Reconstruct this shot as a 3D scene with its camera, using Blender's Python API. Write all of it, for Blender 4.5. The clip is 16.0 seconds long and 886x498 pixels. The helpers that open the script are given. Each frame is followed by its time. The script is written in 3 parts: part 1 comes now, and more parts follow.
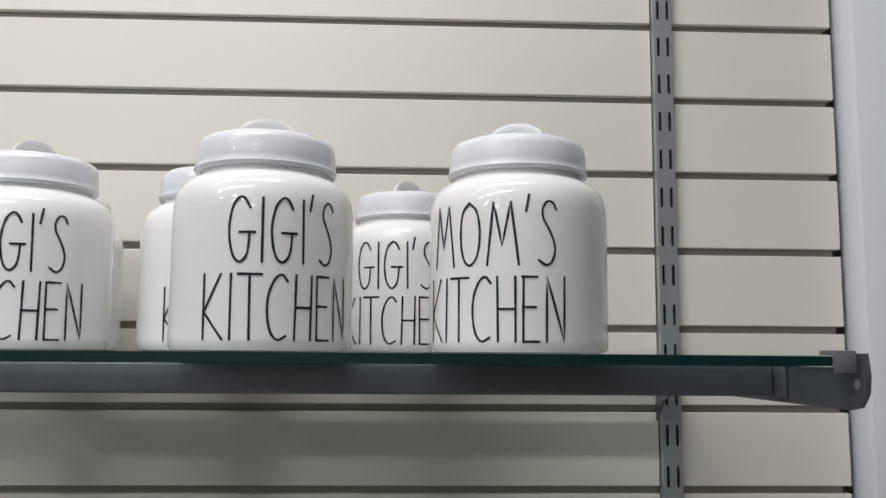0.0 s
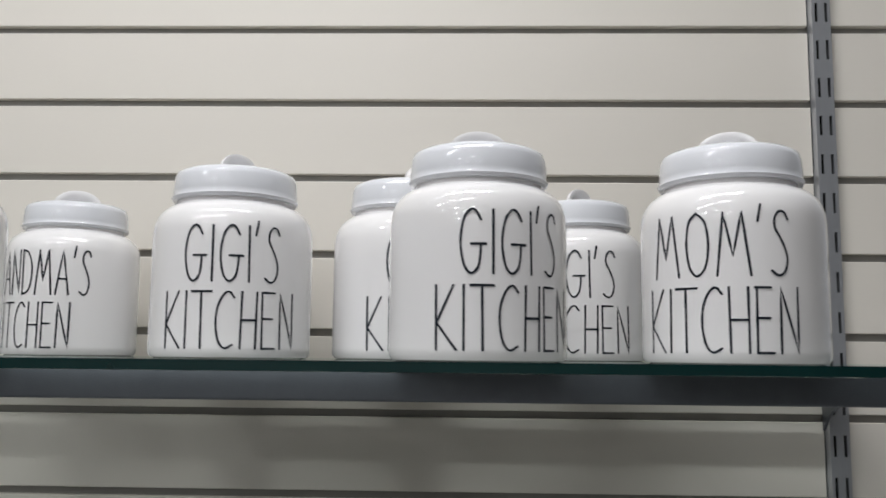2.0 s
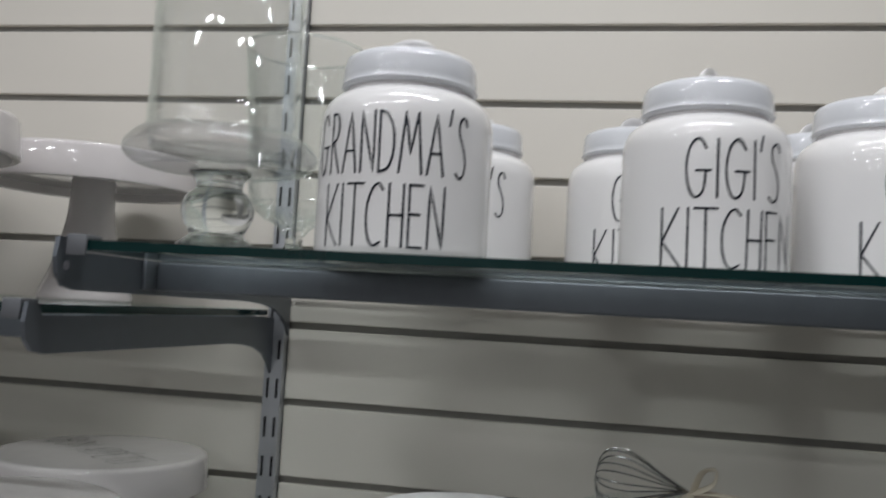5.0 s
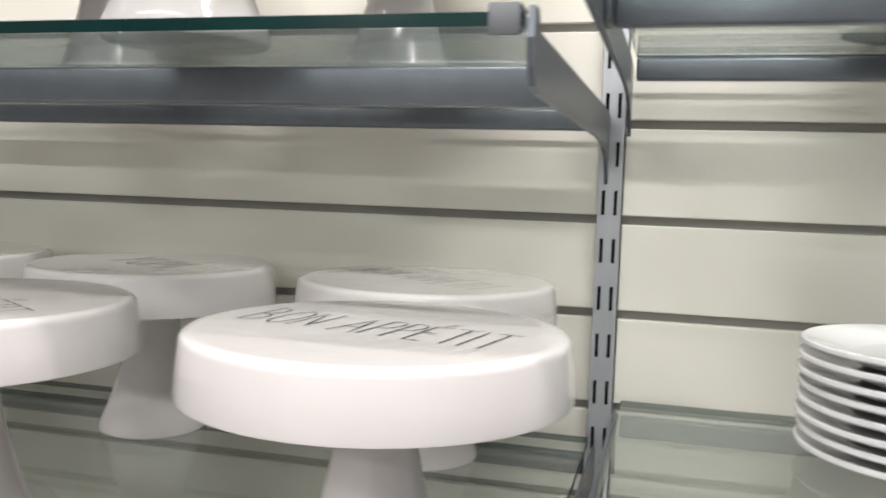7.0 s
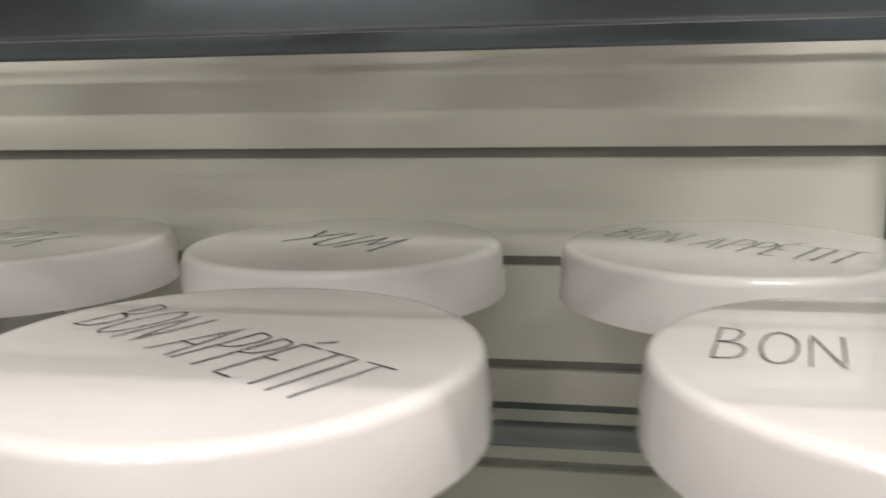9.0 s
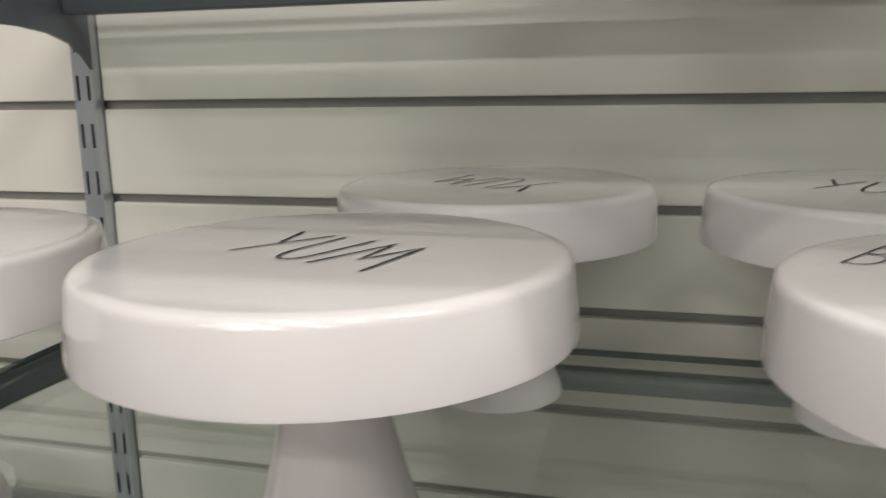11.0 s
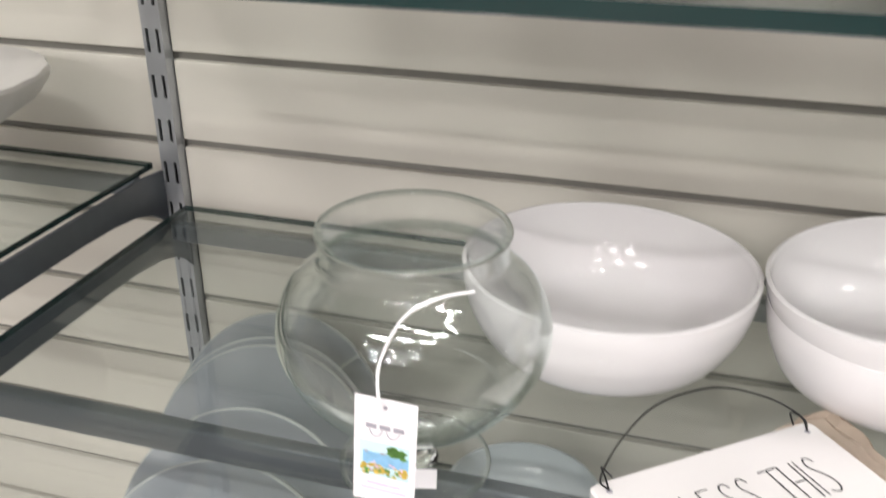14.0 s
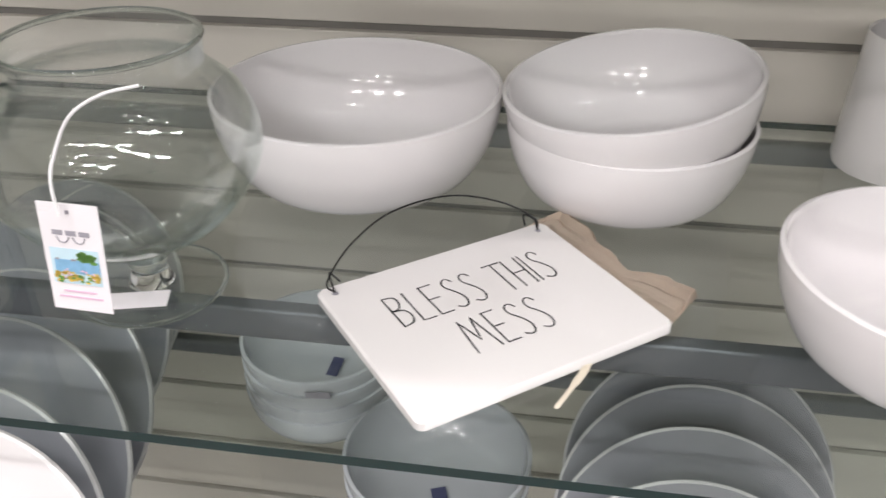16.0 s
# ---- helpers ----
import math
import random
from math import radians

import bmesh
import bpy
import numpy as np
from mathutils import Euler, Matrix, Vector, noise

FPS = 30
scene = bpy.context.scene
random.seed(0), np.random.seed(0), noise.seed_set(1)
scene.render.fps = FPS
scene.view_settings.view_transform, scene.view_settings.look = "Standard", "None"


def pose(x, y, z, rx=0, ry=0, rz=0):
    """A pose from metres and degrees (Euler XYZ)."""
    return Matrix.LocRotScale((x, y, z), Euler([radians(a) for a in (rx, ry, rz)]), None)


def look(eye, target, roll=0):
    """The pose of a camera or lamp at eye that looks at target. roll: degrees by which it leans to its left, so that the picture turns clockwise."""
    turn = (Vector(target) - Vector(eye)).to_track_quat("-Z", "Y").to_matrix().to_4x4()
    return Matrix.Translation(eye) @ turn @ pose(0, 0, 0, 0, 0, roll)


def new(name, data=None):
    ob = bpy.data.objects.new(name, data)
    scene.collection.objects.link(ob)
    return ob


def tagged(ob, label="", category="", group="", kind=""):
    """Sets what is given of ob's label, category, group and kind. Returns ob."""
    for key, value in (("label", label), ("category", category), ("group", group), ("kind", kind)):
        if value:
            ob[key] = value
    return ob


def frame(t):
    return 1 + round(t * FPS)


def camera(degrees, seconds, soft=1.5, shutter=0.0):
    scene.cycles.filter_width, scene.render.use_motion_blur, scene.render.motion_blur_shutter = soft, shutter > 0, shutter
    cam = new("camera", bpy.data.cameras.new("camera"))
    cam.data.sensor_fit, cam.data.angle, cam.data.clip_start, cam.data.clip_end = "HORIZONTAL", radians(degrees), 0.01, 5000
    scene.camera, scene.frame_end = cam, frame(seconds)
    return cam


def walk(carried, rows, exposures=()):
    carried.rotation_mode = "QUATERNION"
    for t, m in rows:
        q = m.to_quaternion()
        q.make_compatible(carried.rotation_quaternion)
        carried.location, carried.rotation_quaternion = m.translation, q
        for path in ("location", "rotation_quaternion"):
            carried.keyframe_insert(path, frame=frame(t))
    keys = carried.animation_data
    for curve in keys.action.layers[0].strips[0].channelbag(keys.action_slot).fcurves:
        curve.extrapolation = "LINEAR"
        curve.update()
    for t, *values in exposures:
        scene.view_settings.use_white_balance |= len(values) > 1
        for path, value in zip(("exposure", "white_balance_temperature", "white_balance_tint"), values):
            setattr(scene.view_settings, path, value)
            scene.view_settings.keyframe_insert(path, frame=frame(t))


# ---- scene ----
cam = camera(54.3, 16.0, soft=1.5, shutter=0.4)
# eye, target and roll at each time
PATH = [
    (0, (-0.335, -1.111, -0.032), (-0.256, 0.874, 0.206), 0.4),
    (0.5, (-0.346, -1.103, -0.029), (-0.313, 0.882, 0.214), 0.8),
    (1, (-0.375, -1.104, -0.03), (-0.391, 0.881, 0.214), 1.2),
    (1.5, (-0.414, -1.107, -0.03), (-0.46, 0.878, 0.213), 1.1),
    (2, (-0.463, -1.115, -0.028), (-0.518, 0.869, 0.217), 0.6),
    (2.5, (-0.512, -1.122, -0.025), (-0.595, 0.86, 0.231), 0.6),
    (3, (-0.579, -1.135, -0.021), (-0.69, 0.845, 0.24), 1.1),
    (3.2, (-0.603, -1.14, -0.021), (-0.745, 0.837, 0.239), 1.3),
    (5.3, (-0.815, -1.088, -0.094), (-1.217, 0.869, -0.01), 3.6),
    (5.5, (-0.847, -1.059, -0.113), (-1.29, 0.891, -0.073), 3.8),
    (6, (-0.926, -0.98, -0.153), (-1.443, 0.951, -0.197), 3.8),
    (6.5, (-1.017, -0.938, -0.166), (-1.543, 0.988, -0.273), 3.2),
    (7, (-1.122, -0.939, -0.165), (-1.631, 0.988, -0.327), 1.8),
    (7.5, (-1.223, -0.921, -0.159), (-1.664, 1.013, -0.418), -0.4),
    (8, (-1.29, -0.872, -0.157), (-1.647, 1.062, -0.519), -1.3),
    (8.5, (-1.362, -0.833, -0.155), (-1.694, 1.102, -0.534), -1.5),
    (9, (-1.448, -0.797, -0.146), (-1.795, 1.139, -0.506), -1.0),
    (9.5, (-1.548, -0.783, -0.153), (-1.948, 1.146, -0.495), -0.6),
    (10, (-1.637, -0.767, -0.157), (-2.066, 1.156, -0.502), -0.8),
    (10.2, (-1.671, -0.776, -0.159), (-2.12, 1.14, -0.516), -1.0),
    (12.5, (-1.867, -0.835, -0.254), (-2.499, 0.975, -0.821), -0.5),
    (13, (-1.867, -0.834, -0.302), (-2.455, 0.952, -0.982), 0.5),
    (13.5, (-1.861, -0.833, -0.349), (-2.396, 0.933, -1.12), 1.1),
    (14, (-1.843, -0.834, -0.382), (-2.334, 0.896, -1.257), 0.4),
    (14.5, (-1.817, -0.833, -0.415), (-2.242, 0.853, -1.404), -0.3),
    (15, (-1.789, -0.83, -0.436), (-2.136, 0.83, -1.496), -0.2),
    (15.5, (-1.759, -0.832, -0.438), (-2.052, 0.825, -1.519), -0.2),
    (16, (-1.71, -0.844, -0.435), (-1.976, 0.83, -1.497), -0.3),
]
EXPOSURE = [(0, -0.04, 6250, 10), (2.5, -0.18, 6200, 10), (3.2, -0.12, 6080, 10), (5.3, -0.44, 6180, 10), (5.5, -0.35, 6230, 10), (6.0, 0.46, 6520, 10), (6.5, 1.0, 6560, 10),
            (7.0, 1.05, 6480, 10), (8.0, 0.79, 6640, 10), (10, 0.79, 6760, 9), (12.5, 0.55, 6380, 9), (13.0, 1.12, 6420, 10), (13.5, 1.37, 6420, 11), (14, 1.48, 6640, 15), (15, 1.34, 6580, 16), (16, 1.12, 6580, 16)]
walk(cam, [(t, look(eye, target, roll)) for t, eye, target, roll in PATH], EXPOSURE)

# ---- world, lamps ----
world = bpy.data.worlds.new("store")
scene.world = world
world.use_nodes = True
world.node_tree.nodes["Background"].inputs[0].default_value = (0.9, 0.95, 1.0, 1)
world.node_tree.nodes["Background"].inputs[1].default_value = 0.02

FLOOR_Z, CEIL_Z = -1.55, 1.65
# unseen strips added low over the aisle by the shelves, then rows of short fixtures across the shop
# strip height and row weights are chosen for the brightness they give
TUBES = [(-0.68, -0.84, 1.30, 20.0, 1.1, 0.07), (-1.85, -0.90, 1.30, 1.5, 0.9, 0.07)]
TUBES += [(lx, -1.95, CEIL_Z - 0.06, 8.0, 0.6, 0.11) for lx in (-2.6, -1.8, -1.0)]
TUBES += [(lx + 0.5 * (n % 2), ly, CEIL_Z - 0.06, w * k, 0.6, 0.12) for n, (ly, w) in enumerate(((-3.5, 10.5), (-5.1, 13.5), (-6.9, 15.5))) for lx, k in ((-3.7, 1.45), (-2.3, 1.15), (-0.9, 0.6))]
for lx, ly, lz, watts, long, wide in TUBES:
    d = bpy.data.lights.new("tube_light", "AREA")
    d.shape, d.size, d.size_y, d.energy, d.color = "RECTANGLE", long, wide, watts, (1.0, 0.985, 0.975)
    ob = new("tube_light", d)
    ob.matrix_world = pose(lx, ly, lz)

# ---- materials ----


def material(name, base, rough=0.5, metal=0.0, coat=0.0, var=0.04, scale=30.0, bump=0.0, bump_scale=200.0, stretch=(1, 1, 1), transmission=0.0, ior=1.45, spec=0.5, island=0.0):
    m = bpy.data.materials.new(name)
    m.use_nodes = True
    nt = m.node_tree
    b = nt.nodes["Principled BSDF"]
    b.inputs["Roughness"].default_value = rough
    b.inputs["Metallic"].default_value = metal
    b.inputs["Coat Weight"].default_value = coat
    b.inputs["Coat Roughness"].default_value = 0.03
    b.inputs["Transmission Weight"].default_value = transmission
    b.inputs["IOR"].default_value = ior
    b.inputs["Specular IOR Level"].default_value = spec
    b.inputs["Base Color"].default_value = (*base, 1)
    tc = nt.nodes.new("ShaderNodeTexCoord")
    mp = nt.nodes.new("ShaderNodeMapping")
    mp.inputs["Scale"].default_value = stretch
    nt.links.new(tc.outputs["Object"], mp.inputs["Vector"])
    if var > 0:
        n1 = nt.nodes.new("ShaderNodeTexNoise")
        n1.inputs["Scale"].default_value = scale
        n1.inputs["Detail"].default_value = 6
        n2 = nt.nodes.new("ShaderNodeTexNoise")
        n2.inputs["Scale"].default_value = scale * 0.12
        nt.links.new(mp.outputs[0], n1.inputs["Vector"])
        nt.links.new(mp.outputs[0], n2.inputs["Vector"])
        add = nt.nodes.new("ShaderNodeMath")
        add.operation = "ADD"
        nt.links.new(n1.outputs["Fac"], add.inputs[0])
        nt.links.new(n2.outputs["Fac"], add.inputs[1])
        val = add.outputs[0]
        if island > 0:
            inf = nt.nodes.new("ShaderNodeObjectInfo")
            mul = nt.nodes.new("ShaderNodeMath")
            mul.operation = "MULTIPLY_ADD"
            mul.inputs[1].default_value = island
            nt.links.new(inf.outputs["Random"], mul.inputs[0])
            nt.links.new(val, mul.inputs[2])
            val = mul.outputs[0]
        rg = nt.nodes.new("ShaderNodeMapRange")
        rg.inputs["From Min"].default_value, rg.inputs["From Max"].default_value = 0.6, 1.4
        rg.inputs["To Min"].default_value, rg.inputs["To Max"].default_value = 1 - var, 1 + var * 0.6
        nt.links.new(val, rg.inputs["Value"])
        mx = nt.nodes.new("ShaderNodeVectorMath")
        mx.operation = "SCALE"
        mx.inputs[0].default_value = base
        nt.links.new(rg.outputs[0], mx.inputs["Scale"])
        nt.links.new(mx.outputs[0], b.inputs["Base Color"])
    if bump > 0:
        nb = nt.nodes.new("ShaderNodeTexNoise")
        nb.inputs["Scale"].default_value = bump_scale
        nb.inputs["Detail"].default_value = 4
        nt.links.new(mp.outputs[0], nb.inputs["Vector"])
        bp = nt.nodes.new("ShaderNodeBump")
        bp.inputs["Strength"].default_value = bump
        bp.inputs["Distance"].default_value = 0.002
        nt.links.new(nb.outputs["Fac"], bp.inputs["Height"])
        nt.links.new(bp.outputs[0], b.inputs["Normal"])
    return m


CERAMIC = material("glazed_ceramic", (0.80, 0.785, 0.775), 0.06, coat=0.5, var=0.03, scale=14, bump=0.05, bump_scale=22)
LIDGLAZE = material("lid_glaze", (0.68, 0.69, 0.715), 0.07, coat=0.35, var=0.03, scale=14, bump=0.05, bump_scale=25)
STANDGLAZE = material("stand_glaze", (0.65, 0.612, 0.602), 0.06, spec=0.5, coat=0.4, var=0.06, scale=14, bump=0.2, bump_scale=20)
PORCELAIN = material("porcelain", (0.82, 0.80, 0.805), 0.09, coat=0.4, var=0.02, scale=12)
# white ceramic, its colour lowered to hold the shade in the left bay
SHADEDWHITE = material("shaded_white_ceramic", (0.62, 0.60, 0.57), 0.3, coat=0.1, var=0.06, scale=25)
INK = material("ink", (0.018, 0.022, 0.03), 0.5, spec=0.2, var=0.25, scale=300)
INKTHIN = material("thin_ink", (0.055, 0.058, 0.06), 0.9, spec=0.0, var=0.4, scale=250)
SLAT = material("cream_laminate", (0.70, 0.663, 0.596), 0.42, var=0.025, scale=9, bump=0.02, bump_scale=400, stretch=(0.35, 1, 1), island=0.25)
# dark grey that puts the shade of the grooves into the backing
GROOVE = material("groove_shadow_grey", (0.12, 0.12, 0.115), 0.6, var=0.1)
# grey whose tone sets how deep the shade in the grooves reads
GROOVEFILL = material("groove_filler_grey", (0.27, 0.26, 0.24), 0.5, metal=0.1, var=0.1)
STEEL = material("grey_powder_coat", (0.132, 0.145, 0.163), 0.33, metal=0.5, var=0.12, scale=60, bump=0.12, bump_scale=700)
UPSTEEL = material("upright_zinc_grey", (0.46, 0.475, 0.50), 0.32, metal=0.65, var=0.14, scale=50, stretch=(1, 1, 0.2))
CLIP = material("clip_plastic", (0.13, 0.135, 0.145), 0.4, var=0.1)
# near-black colour standing in for the shade inside the upright slots
SLOT = material("slot_shade", (0.012, 0.012, 0.013), 0.8, var=0)
PAINT = material("white_wall_paint", (0.72, 0.74, 0.78), 0.6, var=0.03, scale=8, bump=0.04, bump_scale=300)
CEIL = material("ceiling_tile", (0.75, 0.75, 0.73), 0.8, var=0.05)
FLOOR = material("store_floor", (0.36, 0.345, 0.33), 0.35, var=0.1, scale=4)
FAR = material("far_store", (0.46, 0.45, 0.44), 0.7, var=0.35, scale=3)
GLASSEDGE = material("glass_cut_edge", (0.003, 0.024, 0.023), 0.12, var=0.25, scale=20, spec=0.6)


def thin_glass(name, tint, base_gloss=0.045, gain=0.85, power=4.5):
    """Clear sheet: tinted see-through with a gloss that grows at grazing angles."""
    m = bpy.data.materials.new(name)
    m.use_nodes = True
    nt = m.node_tree
    nt.nodes.clear()
    out = nt.nodes.new("ShaderNodeOutputMaterial")
    tr = nt.nodes.new("ShaderNodeBsdfTransparent")
    tr.inputs["Color"].default_value = (*tint, 1)
    gl = nt.nodes.new("ShaderNodeBsdfGlossy")
    gl.inputs["Roughness"].default_value = 0.01
    gl.inputs["Color"].default_value = (0.95, 1.0, 0.98, 1)
    lw = nt.nodes.new("ShaderNodeLayerWeight")
    pw = nt.nodes.new("ShaderNodeMath")
    pw.operation, pw.inputs[1].default_value = "POWER", power
    ma = nt.nodes.new("ShaderNodeMath")
    ma.operation, ma.inputs[1].default_value, ma.inputs[2].default_value = "MULTIPLY_ADD", gain, base_gloss
    mix = nt.nodes.new("ShaderNodeMixShader")
    nt.links.new(lw.outputs["Facing"], pw.inputs[0])
    nt.links.new(pw.outputs[0], ma.inputs[0])
    nt.links.new(ma.outputs[0], mix.inputs["Fac"])
    nt.links.new(tr.outputs[0], mix.inputs[1])
    nt.links.new(gl.outputs[0], mix.inputs[2])
    nt.links.new(mix.outputs[0], out.inputs["Surface"])
    return m


PANE = thin_glass("shelf_glass", (0.895, 0.917, 0.905))
THIN = thin_glass("thin_clear_glass", (0.988, 0.993, 0.991), 0.05, 0.75, 3.0)
BLOWN = thin_glass("blown_clear_glass", (0.982, 0.991, 0.987), 0.04, 0.85, 2.6)
FILM = thin_glass("clear_film", (0.90, 0.90, 0.91), 0.08, 0.6, 2.5)
CLEAR = material("clear_glass", (0.93, 0.97, 0.955), 0.0, var=0, transmission=1.0, ior=1.45)
GREYPLATE = material("grey_stoneware", (0.34, 0.355, 0.39), 0.25, coat=0.2, var=0.08, scale=16)
# darker copy of the grey stoneware, with the shade put into its colour
SHADEDPLATE = material("shaded_grey_stoneware", (0.27, 0.28, 0.305), 0.25, coat=0.2, var=0.08, scale=16)
GREYRIM = material("pale_glaze_rim", (0.54, 0.55, 0.55), 0.22, coat=0.2, var=0.06)
CELADON = material("pale_grey_glaze", (0.53, 0.565, 0.59), 0.15, coat=0.3, var=0.04)
PAPER = material("white_card", (0.82, 0.80, 0.82), 0.6, var=0.03, bump=0.03)
KRAFT = material("brown_kraft_paper", (0.66, 0.555, 0.455), 0.85, var=0.22, scale=40, bump=0.5, bump_scale=90, stretch=(0.25, 1, 1))
RIBBON = material("cream_ribbon", (0.66, 0.60, 0.49), 0.75, var=0.12, scale=60)
CLEARTAPE = material("pale_band", (0.7, 0.71, 0.72), 0.2, var=0.05)
WIRE = material("black_wire", (0.03, 0.03, 0.03), 0.45, metal=0.5, var=0.1)
CHROME = material("whisk_steel", (0.32, 0.32, 0.32), 0.2, metal=1.0, var=0.05)
STRING = material("white_cord", (0.8, 0.8, 0.8), 0.7, var=0.05)
SKYBLUE = material("print_blue", (0.22, 0.45, 0.66), 0.5, var=0.3, scale=150)
PRINTSKY = material("print_sky", (0.55, 0.74, 0.82), 0.5, var=0.1, scale=100)
PRINTGREEN = material("print_green", (0.13, 0.30, 0.07), 0.5, var=0.5, scale=260)
PRINTYELLOW = material("print_yellow", (0.72, 0.52, 0.10), 0.5, var=0.6, scale=300)
PRINTGREY = material("print_grey", (0.34, 0.33, 0.37), 0.5, var=0.1)
PRINTPINK = material("print_pink", (0.75, 0.52, 0.66), 0.5, var=0.1)
LABELBLUE = material("label_navy", (0.07, 0.08, 0.16), 0.5, var=0.1)

# ---- mesh helpers ----


def mesh_of(name, bm, mats, smooth=True):
    me = bpy.data.meshes.new(name)
    bm.normal_update()
    if smooth:
        for f in bm.faces:
            f.smooth = True
        for e in bm.edges:
            if len(e.link_faces) == 2 and e.calc_face_angle(0) > 0.7:
                e.smooth = False
    bm.to_mesh(me)
    bm.free()
    for m in (mats if isinstance(mats, (list, tuple)) else [mats]):
        me.materials.append(m)
    return me


def part(name, bm, mats, parent=None, label="", smooth=True):
    ob = new(name, mesh_of(name, bm, mats, smooth))
    if parent is not None:
        ob.parent = parent
    if label:
        ob["label"] = label
    return ob


def empty(name, m, label, category, group=""):
    ob = new(name)
    ob.empty_display_size = 0.02
    ob.matrix_world = m
    return tagged(ob, label, category, group)


def lathe(profile, segs=64, bm=None, squash=None):
    """Turns (r, z) pairs round the z axis; a radius of 0 closes the end."""
    bm = bm or bmesh.new()
    rings = []
    for r, z in profile:
        if r < 1e-6:
            rings.append([bm.verts.new((0, 0, z))])
        else:
            rings.append([bm.verts.new((r * math.cos(a), r * math.sin(a), z)) for a in (2 * math.pi * i / segs for i in range(segs))])
    for a, b in zip(rings, rings[1:]):
        if len(a) == 1 and len(b) == 1:
            continue
        for i in range(segs):
            j = (i + 1) % segs
            if len(a) == 1:
                bm.faces.new((a[0], b[j], b[i]))
            elif len(b) == 1:
                bm.faces.new((a[i], a[j], b[0]))
            else:
                bm.faces.new((a[i], a[j], b[j], b[i]))
    bmesh.ops.recalc_face_normals(bm, faces=bm.faces)
    return bm


def soft(points, n=5):
    """Catmull-Rom through points of any size."""
    p = [Vector(q) for q in points]
    p = [2 * p[0] - p[1]] + p + [2 * p[-1] - p[-2]]
    out = []
    for i in range(1, len(p) - 2):
        for k in range(n):
            t = k / n
            out.append(0.5 * (2 * p[i] + (p[i + 1] - p[i - 1]) * t + (2 * p[i - 1] - 5 * p[i] + 4 * p[i + 1] - p[i + 2]) * t * t + (3 * p[i] - p[i - 1] - 3 * p[i + 1] + p[i + 2]) * t ** 3))
    out.append(p[-2])
    return out


def box(size, at=(0, 0, 0), bevel=0.0, bm=None, segs=2):
    own = bmesh.new()
    bmesh.ops.create_cube(own, size=1.0)
    bmesh.ops.scale(own, vec=size, verts=own.verts)
    if bevel > 0:
        bmesh.ops.bevel(own, geom=own.edges[:], offset=bevel, segments=segs, affect="EDGES", profile=0.5)
    bmesh.ops.translate(own, vec=at, verts=own.verts)
    if bm is None:
        return own
    me = bpy.data.meshes.new("tmp")
    own.to_mesh(me)
    own.free()
    bm.from_mesh(me)
    bpy.data.meshes.remove(me)
    return bm


def tube(points, r, bm=None, sides=8, flat=1.0, closed=False):
    """A round bar along 3D points; flat squeezes one axis; r may be a list."""
    bm = bm or bmesh.new()
    p = [Vector(q) for q in points]
    rings = []
    ref = Vector((0, 0, 1))
    for i, q in enumerate(p):
        d = (p[(i + 1) % len(p)] - p[i - 1]) if closed else (p[min(i + 1, len(p) - 1)] - p[max(i - 1, 0)])
        d.normalize()
        if i == 0:
            ref = d.orthogonal().normalized() if abs(d.z) > 0.98 else d.cross(Vector((0, 0, 1))).normalized()
        u = (ref - d * ref.dot(d)).normalized()
        v = d.cross(u)
        ref = u
        rr = r[i] if isinstance(r, (list, tuple)) else r
        rings.append([bm.verts.new(q + u * (rr * math.cos(a)) + v * (rr * flat * math.sin(a))) for a in (2 * math.pi * k / sides for k in range(sides))])
    pairs = list(zip(rings, rings[1:])) + ([(rings[-1], rings[0])] if closed else [])
    for a, b in pairs:
        for k in range(sides):
            bm.faces.new((a[k], a[(k + 1) % sides], b[(k + 1) % sides], b[k]))
    if not closed:
        bm.faces.new(list(reversed(rings[0])))
        bm.faces.new(rings[-1])
    bmesh.ops.recalc_face_normals(bm, faces=bm.faces)
    return bm


def outline_plate(points, thick, bevel=0.0):
    """A closed 2D outline (a, b) in the y-z plane, thick along x."""
    bm = bmesh.new()
    lo = [bm.verts.new((-thick / 2, a, b)) for a, b in points]
    hi = [bm.verts.new((thick / 2, a, b)) for a, b in points]
    bm.faces.new(lo)
    bm.faces.new(list(reversed(hi)))
    for i in range(len(lo)):
        j = (i + 1) % len(lo)
        bm.faces.new((lo[i], hi[i], hi[j], lo[j]))
    bmesh.ops.recalc_face_normals(bm, faces=bm.faces)
    return bm


